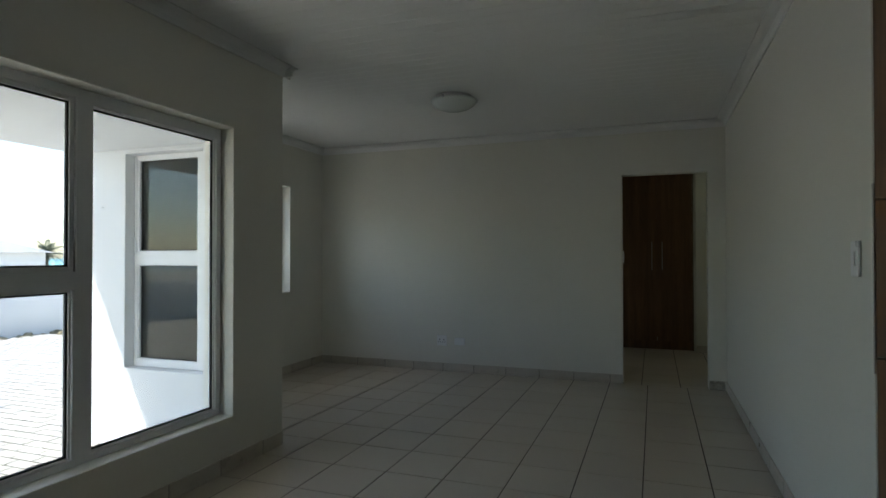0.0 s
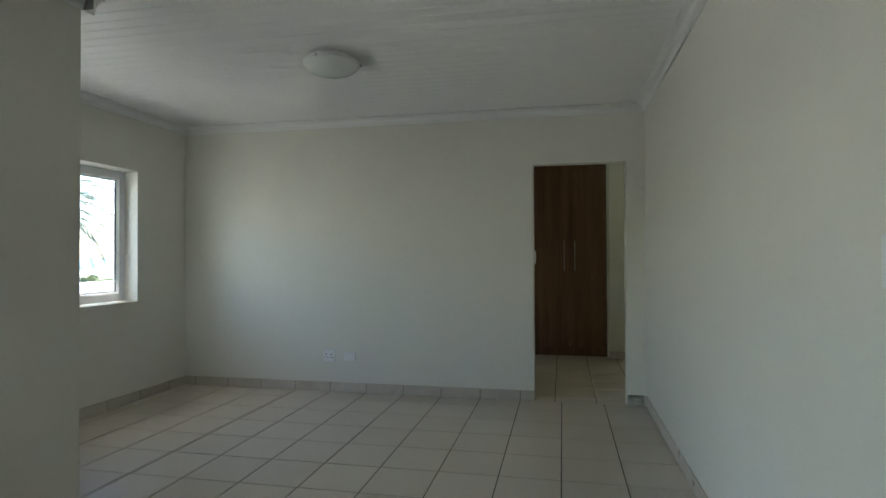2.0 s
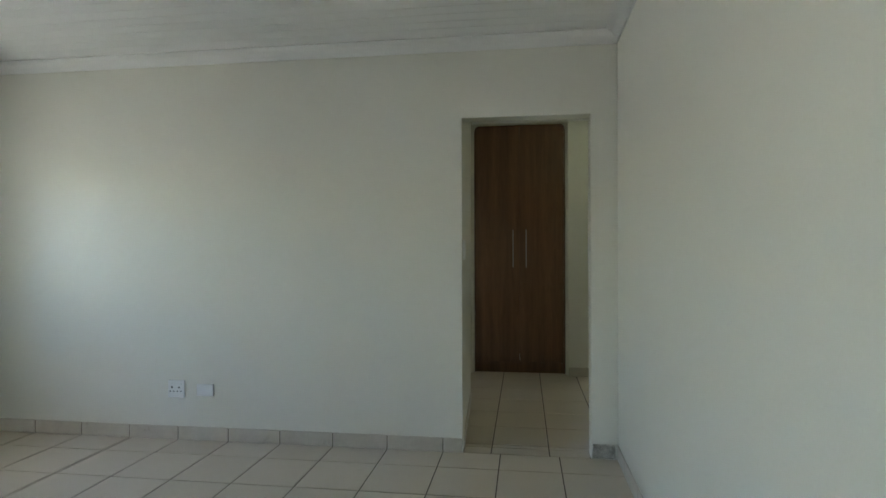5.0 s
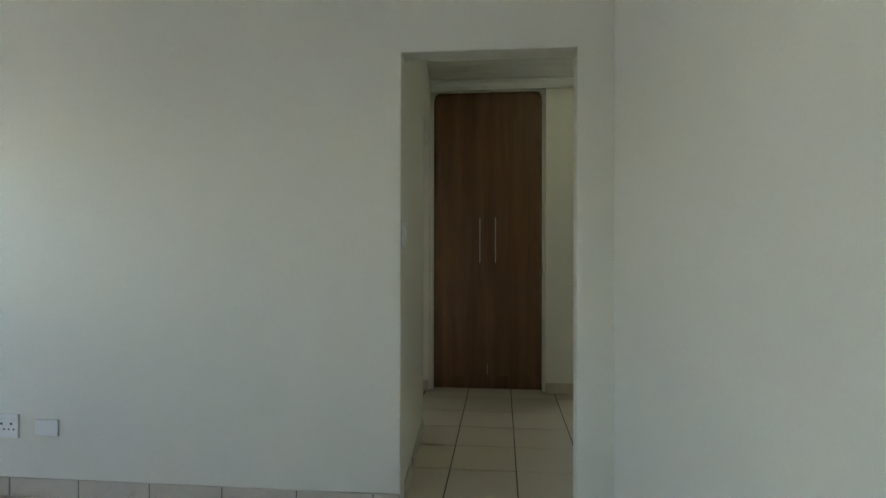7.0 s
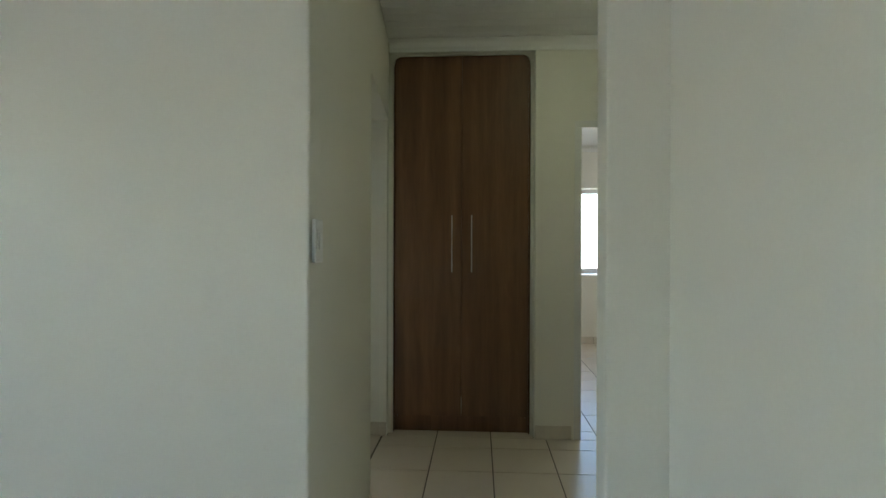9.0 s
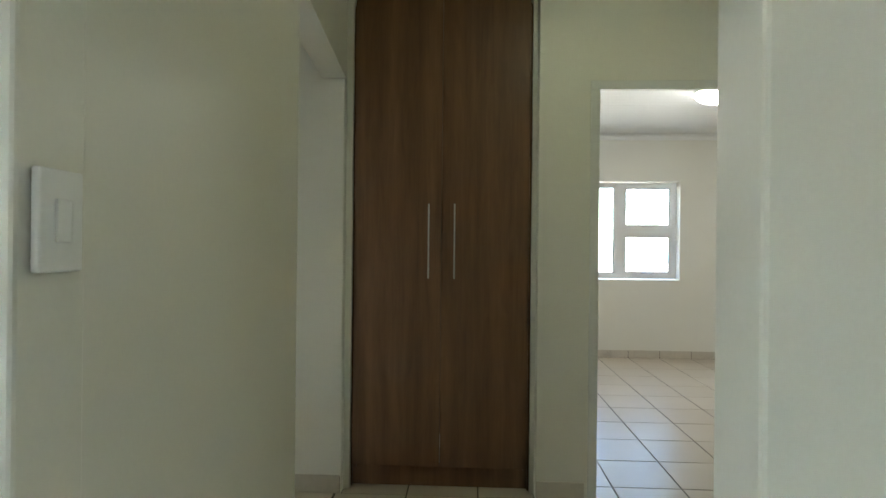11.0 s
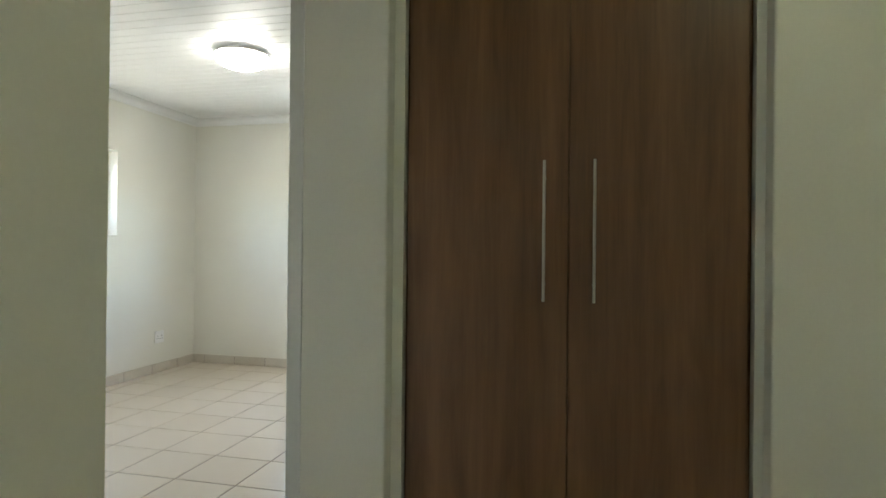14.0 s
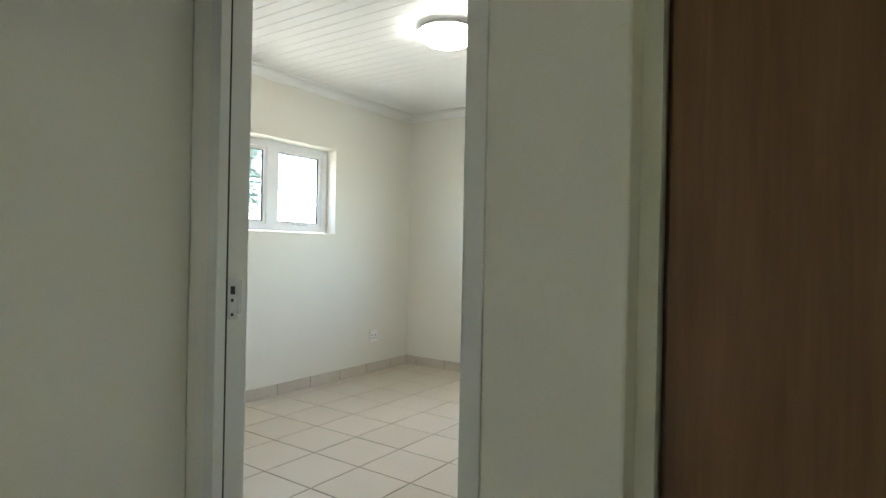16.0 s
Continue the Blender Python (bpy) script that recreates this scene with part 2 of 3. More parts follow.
PE = 1.188
tagged(prism("wall_passage", [(lean(T), T), (lean(PE) + 0.004, PE - 0.004), (lean(PE), PE), (lean(PE) - 0.12, PE), (lean(T) - 0.12, T)], LOW, HIGH, WALL),
       "smooth cream painted passage wall", "wall", kind="structure")
tagged(prism("wall_lintel", [(lean(PE), PE), (-1.08, YB), (-1.2, YB), (lean(PE) - 0.12, PE)], 2.071, HIGH, WALL),
       "cream painted lintel over the side passage", "lintel", kind="structure")
wall("wall_north", "x", XL - 0.22, XE + 0.22, YN, YN + 0.22, LOW, HIGH, [(-3.38, -2.02, 0.893, 2.03), (0.55, 1.925, 0.893, 2.02)])
# The second hole is an unseen, unglazed opening added to brighten side room and hall.
wall("wall_west", "y", T, YN, XL - 0.22, XL, LOW, HIGH, [(3.62, 5.012, 1.31, 2.05), (0.2, 1.05, 0.6, 2.1)])
wall("wall_east", "y", YB, YN, XE, XE + 0.22, LOW, HIGH)
wall("wall_divider", "y", 2.99, YN, -0.66, -0.54, LOW, HIGH)
wall("wall_cupboard_back", "x", -1.2, -0.01, 2.95, 2.99, LOW, HIGH)
wall("wall_cupboard_west", "y", YB + T, 2.95, -1.2, -1.086, LOW, HIGH)
wall("wall_cupboard_east", "y", YB + T, 2.95, -0.121, -0.01, LOW, HIGH)
wall("wall_porch_end", "x", -3.2, -3.0, -8.0, -7.73, LOW, HIGH, mat=EXT, label="white plastered outside wall")

# outside skins of the window walls and the porch
wall("wall_outside_alcove", "x", XA - 0.23, W1X - 0.225, COLY - 0.23, COLY - 0.09, LOW, HIGH, [(-4.145, -3.452, 0.477, 1.988)], EXT, "white plastered outside wall under the porch")
wall("wall_outside_west", "y", -2.92, 0.3, XA - 0.245, XA - 0.222, LOW, HIGH, [(-2.018, -0.662, 0.877, 2.018)], EXT, "white plastered outside wall")
# Unseen slab: eave edges placed for the porch shadow line and sun-free windows.
tagged(prism("roof_slab", [(-5.25, -8.3), (4.0, -8.3), (4.0, 6.9), (-5.36, 6.9), (-5.36, -2.95), (-5.25, -2.95)], 2.72, 2.92, ROOF), "unseen flat roof slab over the house, eaves set to block the sun", "roof", kind="structure")
tagged(box("porch_ceiling", (-4.60, -8.2, 2.015), (W1X - 0.23, COLY - 0.24, 2.70), EXT, bevel=0.008), "white plastered low porch ceiling, level with the window heads", "ceiling", kind="structure")



# ---- ceilings and cornices ----
def board_ceiling(name, x0, x1, y0, y1, z, label, joint=0.0035):
    """Tongue-and-groove boards along x in one sheet, with a recessed joint every 0.1 m."""
    bm, prof, y = bmesh.new(), [], y0
    while y < y1 - 0.02:
        e = min(y + 0.1, y1)
        prof += [(y, z + joint), (y + 0.0025, z), (e - 0.0025, z), (e, z + joint)]
        y = e
    a, b = [bm.verts.new((x0, p, h)) for p, h in prof], [bm.verts.new((x1, p, h)) for p, h in prof]
    for i in range(len(prof) - 1):
        if prof[i] != prof[i + 1]:
            bm.faces.new((a[i], a[i + 1], b[i + 1], b[i]))
    put_box(bm, (x0, y0, z + 0.012), (x1, y1, z + 0.03))
    return tagged(finish(bm, name, CEIL), label, "ceiling", kind="structure")


ZL, ZH, ZB = 2.545, 2.585, 2.56
board_ceiling("ceiling_living", XA, XR, -7.5, 0.0, ZL, "white painted tongue-and-groove board ceiling", 0.0018)
board_ceiling("ceiling_hall", -2.244, 1.08, T, YB, ZH, "white painted board ceiling of the hall")
board_ceiling("ceiling_bedroom_west", XL, -0.66, YB + T, YN, ZB, "white painted tongue-and-groove board ceiling", 0.006)
board_ceiling("ceiling_bedroom_east", -0.54, XE, YB + T, YN, ZB, "white painted tongue-and-groove board ceiling", 0.006)
tagged(box("ceiling_side_room", (XL, T, 2.56), (-1.12, 1.08, 2.58), CEIL), "plain white ceiling of the side room", "ceiling", kind="structure")
box("ceiling_cupboard", (-1.086, YB + T, 2.54), (-0.121, 2.95, 2.56), CEIL)
tagged(bpy.data.objects["ceiling_cupboard"], "plain board closing the cupboard recess", "ceiling", kind="structure")


def cornice(runs, z, name):
    """Coved strips under a ceiling; each run: axis, u0, u1, wall face, side into the room."""
    bm = bmesh.new()
    prof = [(0, -0.072), (0.008, -0.072), (0.012, -0.058)] + [(0.012 + 0.046 * (1 - math.cos(a)), -0.058 + 0.046 * math.sin(a)) for a in (0.3, 0.7, 1.1, 1.5)] + [(0.072, -0.008), (0.072, -0.001), (0, -0.001)]
    for axis, u0, u1, face, side in runs:
        ends = []
        for u in (u0, u1):
            ends.append([bm.verts.new((u, face + side * d, z + h) if axis == "x" else (face + side * d, u, z + h)) for d, h in prof])
        for i in range(len(prof)):
            j = (i + 1) % len(prof)
            bm.faces.new((ends[0][i], ends[0][j], ends[1][j], ends[1][i]))
        bm.faces.new(ends[0]), bm.faces.new(ends[1])
    return tagged(finish(bm, name, CORN), "white coved plaster cornice under the ceiling", "cornice", kind="structure")


cornice([("x", XA, XR, 0.0, -1), ("y", -7.5, 0.0, XR, -1), ("y", COLY, 0, XA, 1), ("y", -7.5, COLY + 0.07, W1X, 1), ("x", XA, W1X + 0.07, COLY, 1), ("x", W1X, XR, -7.5, 1)], ZL, "cornice_living")
cornice([("x", -1.07, 1.08, YB, -1), ("y", T, YB, 1.08, -1), ("x", -0.9, 1.08, T, 1), ("x", -2.244, -1.2, YB, -1)], ZH, "cornice_hall")
cornice([("x", XL, -0.66, YN, -1), ("y", YB + T, YN, XL, 1), ("y", 2.99, YN, -0.66, -1), ("x", XL, -1.2, YB + T, 1)], ZB, "cornice_bedroom_west")
cornice([("x", -0.54, XE, YN, -1), ("y", YB + T, YN, XE, -1), ("y", 2.99, YN, -0.54, 1), ("x", -0.01, XE, YB + T, 1)], ZB, "cornice_bedroom_east")


# ---- windows ----
def window(name, axis, d, out, rect, panes, label, stays=()):
    """A white frame in the opening rect (u0, u1, z0, z1); d: the frame's inner face, out: the way outdoors; panes: (u0, u1, z0, z1, sash)."""
    def at(u, w, z):
        return (u, d + out * w, z) if axis == "x" else (d + out * w, u, z)
    def slab(u0, u1, w0, w1, z0, z1):
        p, q = at(u0, w0, z0), at(u1, w1, z1)
        return tuple(map(min, p, q)), tuple(map(max, p, q))
    us, zs = sorted({rect[0], rect[1], *[u for p in panes for u in p[:2]]}), sorted({rect[2], rect[3], *[z for p in panes for z in p[2:4]]})
    bm = bmesh.new()
    made = {}
    def solid(i, k):
        if not (0 <= i < len(us) - 1 and 0 <= k < len(zs) - 1):
            return False
        u, z = (us[i] + us[i + 1]) / 2, (zs[k] + zs[k + 1]) / 2
        return not any(p[0] < u < p[1] and p[2] < z < p[3] for p in panes)
    def vert(i, w, k):
        if (i, w, k) not in made:
            made[i, w, k] = bm.verts.new(at(us[i], (0, 0.055)[w], zs[k]))
        return made[i, w, k]
    for i in range(len(us) - 1):
        for k in range(len(zs) - 1):
            if solid(i, k):
                for w in (0, 1):
                    bm.faces.new((vert(i, w, k), vert(i + 1, w, k), vert(i + 1, w, k + 1), vert(i, w, k + 1)))
                for ok, a, b in ((solid(i - 1, k), (i, k), (i, k + 1)), (solid(i + 1, k), (i + 1, k), (i + 1, k + 1)), (solid(i, k - 1), (i, k), (i + 1, k)), (solid(i, k + 1), (i, k + 1), (i + 1, k + 1))):
                    if not ok:
                        bm.faces.new((vert(a[0], 0, a[1]), vert(b[0], 0, b[1]), vert(b[0], 1, b[1]), vert(a[0], 1, a[1])))
    bmesh.ops.recalc_face_normals(bm, faces=bm.faces)
    bmesh.ops.bevel(bm, geom=[e for e in bm.edges if len(e.link_faces) == 2 and e.calc_face_angle(0) > 1], offset=0.003, segments=2, affect="EDGES")
    top = tagged(finish(bm, name, PVC), label, "window", kind="structure")
    for u0, u1, z0, z1, sash in panes:
        w = 0.022 if sash else 0.009
        rim = [slab(u0, u0 + w, 0.012, 0.05, z0, z1), slab(u1 - w, u1, 0.012, 0.05, z0, z1), slab(u0 + w, u1 - w, 0.012, 0.05, z0, z0 + w), slab(u0 + w, u1 - w, 0.012, 0.05, z1 - w, z1)]
        boxes("sash" if sash else "bead", rim, PVC, top, bevel=0.002)
        s = 0.008
        seal_and_gap_shade = [slab(u0 + w, u0 + w + s, 0.022, 0.034, z0 + w, z1 - w), slab(u1 - w - s, u1 - w, 0.022, 0.034, z0 + w, z1 - w), slab(u0 + w + s, u1 - w - s, 0.022, 0.034, z0 + w, z0 + w + s), slab(u0 + w + s, u1 - w - s, 0.022, 0.034, z1 - w - s, z1 - w)]
        tagged(boxes("seal_and_gap_shade", seal_and_gap_shade, BLACK, top), "thin black rubber glazing seal")
        lo, hi = slab(u0 + w, u1 - w, 0.026, 0.030, z0 + w, z1 - w)
        tagged(box("pane", lo, hi, GLASS, top), "glass tinted grey to dim the view outdoors").visible_shadow = False
        if sash:
            uc = (u0 + u1) / 2
            tagged(boxes("stay", [slab(uc - 0.075, uc + 0.075, -0.012, 0.006, z0 + 0.002, z0 + 0.011), slab(uc - 0.07, uc - 0.03, -0.03, 0.004, z0 + 0.009, z0 + 0.02)], ZINC, top, bevel=0.003), "grey metal stay")
    return top


WL = "white framed window with grey-tinted panes set in a plastered reveal"
window("window_1", "y", W1X - 0.09, -1, (-5.155, -3.177, 0.32, 2.023), [(-4.015, -3.216, 0.352, 1.960, False), (-5.085, -4.111, 0.352, 1.108, False), (-5.085, -4.098, 1.192, 1.980, True)], WL)
window("window_2", "y", XA - 0.125, -1, (-2.015, -0.665, 0.88, 2.015), [(-1.30, -0.735, 0.95, 1.945, False), (-1.945, -1.40, 0.95, 1.945, True)], WL)
window("window_3", "x", COLY - 0.1, -1, (-4.142, -3.455, 0.48, 1.985), [(-4.107, -3.563, 0.528, 1.207, False), (-4.120, -3.550, 1.280, 1.968, True)], WL)
window("window_4", "x", YN + 0.11, 1, (0.555, 1.92, 0.898, 2.015), [(0.62, 1.222, 0.955, 1.97, False), (1.325, 1.872, 0.955, 1.41, True), (1.325, 1.872, 1.50, 1.97, True)], WL)
window("window_5", "x", YN + 0.11, 1, (-3.375, -2.025, 0.898, 2.025), [(-3.33, -2.75, 0.955, 1.97, False), (-2.65, -2.09, 0.955, 1.41, True), (-2.65, -2.09, 1.50, 1.97, True)], WL)
window("window_6", "y", XL - 0.11, -1, (3.625, 5.007, 1.315, 2.045), [(4.46, 4.945, 1.37, 1.985, True), (3.69, 4.355, 1.37, 1.985, True)], WL)


# ---- door frames ----
def door_frame(name, x0, x1, top, label):
    """A pressed white frame round an opening x0 to x1: a lip towards the hall, a black strip for the shadow gap and a
    deeper rebate on the bedroom side.
    """
    y0, ym, y1 = YB - 0.002, YB + 0.027, YB + T + 0.004
    whole = tagged(boxes(name, [((x0 - 0.045, y0, 0), (x0, ym, top)), ((x1, y0, 0), (x1 + 0.045, ym, top)), ((x0 - 0.045, y0, top), (x1 + 0.045, ym, top + 0.044))], STEEL_PAINT, bevel=0.003),
                   label, "door frame", kind="structure")
    boxes("rebate", [((x0 - 0.045, ym + 0.006, 0), (x0 - 0.036, y1, top)), ((x1 + 0.036, ym + 0.006, 0), (x1 + 0.045, y1, top)), ((x0 - 0.045, ym + 0.006, top + 0.034), (x1 + 0.045, y1, top + 0.044))], STEEL_PAINT, whole, bevel=0.003)
    # Black strips between lip and rebate paint the shadow of the gap there.
    tagged(boxes("seal_and_gap_shade", [((x0 - 0.040, ym + 0.0003, 0), (x0 - 0.003, ym + 0.0062, top)), ((x1 + 0.003, ym + 0.0003, 0), (x1 + 0.040, ym + 0.0062, top)), ((x0 - 0.040, ym + 0.0003, top + 0.003), (x1 + 0.040, ym + 0.0062, top + 0.038))], BLACK, whole), "black strip standing in for the shadow gap in the rebate")
    return whole


def strike(parent, x, side, z):
    bm = bmesh.new()
    put_box(bm, (min(x, x + side * 0.0025), YB + 0.055, z - 0.055), (max(x, x + side * 0.0025), YB + 0.087, z + 0.055))
    put_box(bm, (min(x, x + side * 0.004), YB + 0.085, z - 0.042), (max(x, x + side * 0.004), YB + 0.097, z + 0.05))
    plate = tagged(finish(bm, "strike_plate", ZINC, parent), "zinc strike plate")
    tagged(boxes("slot", [((min(x, x + side * 0.0032), YB + 0.063, z + 0.012), (max(x, x + side * 0.0032), YB + 0.077, z + 0.034)), ((min(x, x + side * 0.0032), YB + 0.065, z - 0.008), (max(x, x + side * 0.0032), YB + 0.073, z)), ((min(x, x + side * 0.0032), YB + 0.065, z - 0.046), (max(x, x + side * 0.0032), YB + 0.073, z - 0.038))], DARKHOLE, parent), "dark latch slot")
    return plate


f1 = door_frame("door_frame_west", -2.123, -1.383, 2.012, "white painted steel door frame with zinc strike plate")
strike(f1, -2.159, 1, 1.06)
f2 = door_frame("door_frame_east", 0.176, 0.933, 2.010, "white painted steel door frame with zinc strike plate")
strike(f2, 0.969, -1, 1.06)


# ---- built-in cupboards ----
def bar_handle(parent, x, y, z0, z1, out, axis="x"):
    """An upright round bar on two posts; out: the way into the room."""
    bm = bmesh.new()
    def rod(a, b, r):
        a, b = Vector(a), Vector(b)
        q = (b - a).to_track_quat("Z", "Y").to_matrix().to_4x4()
        bmesh.ops.create_cone(bm, cap_ends=True, segments=14, radius1=r, radius2=r, depth=(b - a).length, matrix=Matrix.Translation((a + b) / 2) @ q)
    o = Vector(out) * 0.03
    rod((x + o.x, y + o.y, z0), (x + o.x, y + o.y, z1), 0.0042)
    for z in (z0 + 0.045, z1 - 0.045):
        rod((x, y, z), (x + o.x, y + o.y, z), 0.0045)
    return tagged(finish(bm, "handle", CHROME, parent, smooth=False), "brushed steel bar handle")


def hall_cupboard():
    x0, x1, xm, y = -1.046, -0.155, -0.597, 2.32
    top = tagged(new("cupboard"), "tall brown wood-grain built-in cupboard with two closed doors", "cupboard")
    top.location = (xm, y, 0)
    parts = []
    parts.append(boxes("carcass", [((x0 + 0.003, y + 0.020, 0.10), (x0 + 0.019, 2.9, 2.515)), ((x1 - 0.019, y + 0.020, 0.10), (x1 - 0.003, 2.9, 2.515)), ((x0 + 0.019, y + 0.022, 2.498), (x1 - 0.019, 2.9, 2.515)), ((x0 + 0.019, 2.885, 0.1), (x1 - 0.019, 2.9, 2.498))], WOOD))
    parts.append(box("plinth", (x0 - 0.025, y + 0.05, 0.0), (x1 + 0.025, y + 0.066, 0.115), WOOD, bevel=0.002))
    for a, b in ((x0 + 0.002, xm - 0.0015), (xm + 0.0015, x1 - 0.002)):
        parts.append(box("door", (a, y, 0.118), (b, y + 0.018, 2.508), WOOD, bevel=0.0015))
    h = [bar_handle(None, -0.661, y, 1.074, 1.449, (0, -1, 0)), bar_handle(None, -0.531, y, 1.074, 1.449, (0, -1, 0))]
    for o in parts:
        o.parent = top
        o.matrix_parent_inverse = Matrix.Translation((-xm, -y, 0))
    for o, d in zip(h, parts[2:4]):
        o.parent = d
    # Wood-dark strips set into the side gaps to stand in for their shade.
    tagged(boxes("gap_shade", [((-1.09, y + 0.024, LOW), (-1.047, y + 0.034, 2.53)), ((-0.154, y + 0.024, LOW), (-0.117, y + 0.034, 2.53))], WOOD),
           "dark wood-coloured strips standing in for the shadow gaps beside the cupboard", "trim", kind="structure")
    # rounded plaster lining of the recess
    bm = bmesh.new()
    r = 0.06
    x0, x1 = -1.055, -0.144
    inner = [(x0, LOW)] + [(x0 + r - r * math.cos(a), 2.510 - r + r * math.sin(a)) for a in (0, 0.4, 0.8, 1.2, 1.571)] + [(x1 - r + r * math.sin(a), 2.510 - r + r * math.cos(a)) for a in (0, 0.4, 0.8, 1.2, 1.571)] + [(x1, LOW)]
    outer = [(-1.087, LOW), *[(-1.087, 2.53)] * 5, *[(-0.12, 2.53)] * 5, (-0.12, LOW)]
    for (a, b), (c, d) in zip(zip(inner, outer), zip(inner[1:], outer[1:])):
        q = []
        for p in dict.fromkeys((a, b, d, c)):
            q.append(p)
        f = [bm.verts.new((u, y - 0.012, z)) for u, z in q]
        bm.faces.new(f)
        e = [bm.verts.new((u, yy, z)) for (u, z), yy in ((a, y - 0.012), (c, y - 0.012), (c, y + 0.03), (a, y + 0.03))]
        bm.faces.new(e)
    bmesh.ops.remove_doubles(bm, verts=bm.verts, dist=0.0005)
    tagged(finish(bm, "trim_recess", WALL), "cream plaster lining round the cupboard, rounded upper corners", "trim", kind="structure")


hall_cupboard()


def living_cupboard():
    top = tagged(new("cupboard"), "tall dark brown wooden cupboard built into the wall", "cupboard")
    ds = []
    for a, b in ((-4.296, -3.843), (-4.748, -4.3)):
        d = box("door", (0.004, a, 0.09), (0.022, b, 2.44), WOOD, top, bevel=0.0015)
        ds.append(d)
    boxes("carcass", [((0.024, -4.749, -0.01), (0.5, -4.73, 2.445)), ((0.024, -3.86, -0.01), (0.5, -3.841, 2.445)), ((0.49, -4.73, 0), (0.5, -3.86, 2.445))], WOOD, top)
    box("plinth", (0.04, -4.73, 0.0), (0.056, -3.86, 0.088), WOOD, top)
    bar_handle(ds[0], 0.004, -3.93, 0.911, 1.469, (-1, 0, 0))
    bar_handle(ds[1], 0.004, -4.36, 0.911, 1.469, (-1, 0, 0))


living_cupboard()


# ---- lamps ----
def ceiling_lamp(x, y, z, glass, label, turn=0.0, r=0.185):
    top = tagged(new("ceiling_lamp"), label, "lamp", "round ceiling lamps")
    bm = bmesh.new()
    prof = [(r, -0.012), (r * 1.0, -0.02), (r * 0.97, -0.031), (r * 0.88, -0.049), (r * 0.72, -0.068), (r * 0.5, -0.083), (r * 0.26, -0.092), (0.0, -0.095)]
    seg, rings = 40, []
    for rad, h in prof[:-1]:
        rings.append([bm.verts.new((rad * math.cos(2 * math.pi * i / seg), rad * math.sin(2 * math.pi * i / seg), h)) for i in range(seg)])
    tip = bm.verts.new((0, 0, prof[-1][1]))
    for a, b in zip(rings, rings[1:]):
        for i in range(seg):
            bm.faces.new((a[i], a[(i + 1) % seg], b[(i + 1) % seg], b[i]))
    for i in range(seg):
        bm.faces.new((rings[-1][i], rings[-1][(i + 1) % seg], tip))
    finish(bm, "shade", glass, top, smooth=True)
    bm = bmesh.new()
    # Thin rim disc added to keep the shade's glow off the ceiling.
    bmesh.ops.create_cone(bm, cap_ends=True, segments=40, radius1=r * 1.005, radius2=r * 0.98, depth=0.006, matrix=Matrix.Translation((0, 0, -0.010)))
    bmesh.ops.create_cone(bm, cap_ends=True, segments=40, radius1=r * 0.8, radius2=r * 0.8, depth=0.038, matrix=Matrix.Translation((0, 0, 0.0115)))
    tagged(finish(bm, "base", PLATE, top), "white metal base")
    for k in range(3):
        a = 2 * math.pi * k / 3 + turn
        c, s = math.cos(a) * (r + 0.002), math.sin(a) * (r + 0.002)
        tagged(box("clip", (c - 0.007, s - 0.007, -0.024), (c + 0.007, s + 0.007, -0.004), ZINC, top, bevel=0.002), "small metal clip")
    top.location = (x, y, z - 0.024)
    return top


ceiling_lamp(-2.14, -1.60, ZL, OPAL_OFF, "round opal glass ceiling lamp, switched off", 0.4)
ceiling_lamp(0.16, 1.28, ZH, OPAL_DIM, "round opal glass ceiling lamp, lit", 0.4)
ceiling_lamp(-2.83, 4.28, ZB, OPAL_ON, "round opal glass ceiling lamp, lit", 2.2)
ceiling_lamp(1.57, 4.23, ZB, OPAL_ON, "round opal glass ceiling lamp, lit", 2.0)


# ---- switches and sockets ----
def frame_to(ob, m):
    ob.matrix_basis = m
    return ob


def plate(name, w, h, label, category, group=""):
    """A moulded plate, upright in x and z, its back at y = 0 and its face towards -y."""
    ob = tagged(box(name, (-w / 2, -0.011, -h / 2), (w / 2, 0, h / 2), PLATE, bevel=0.004, segments=3), label, category, group)
    return ob


sock = plate("wall_socket", 0.115, 0.115, "white square wall socket with dark pin holes", "socket", "sockets")
for a in (-0.036, 0.030):
    box("rocker", (a - 0.010, -0.0145, 0.024), (a + 0.010, -0.010, 0.037), PLATE, sock, bevel=0.003)
tagged(boxes("pin_hole", [((a - w, -0.0125, b - w), (a + w, -0.0105, b + w)) for a, b, w in ((-0.028, 0.010, 0.005), (0.022, 0.010, 0.005), (-0.040, -0.016, 0.0036), (-0.015, -0.016, 0.0036), (0.010, -0.016, 0.0036), (0.035, -0.016, 0.0036))], DARKHOLE, sock), "dark pin holes")
sock.matrix_basis = pose(-2.832, -0.002, 0.335)
copy_thing(sock, pose(XL + 0.002, 5.546, 0.342, 0, 0, 90))
blank = plate("blank_plate", 0.118, 0.078, "white rectangular blank wall plate", "wall plate")
blank.matrix_basis = pose(-2.628, -0.002, 0.332)
sw = plate("light_switch", 0.072, 0.118, "white upright light switch plate", "switch", "light switches")
box("rocker", (-0.012, -0.015, -0.025), (0.012, -0.010, 0.025), PLATE, sw, bevel=0.002)
sw.matrix_basis = pose(-0.927, 0.055, 1.25, 0, 0, 90)
copy_thing(sw, pose(-0.002, -3.70, 1.247, 0, 0, -90))


# ---- outdoors ----
def lie(x, y):
    d = max(0.0, math.hypot(x + 2, y) - 13)
    return -0.15 - 0.03 * min(d, 60) - 0.011 * max(0, min(d - 60, 230)) - 0.2 * max(0, min(d - 290, 40))


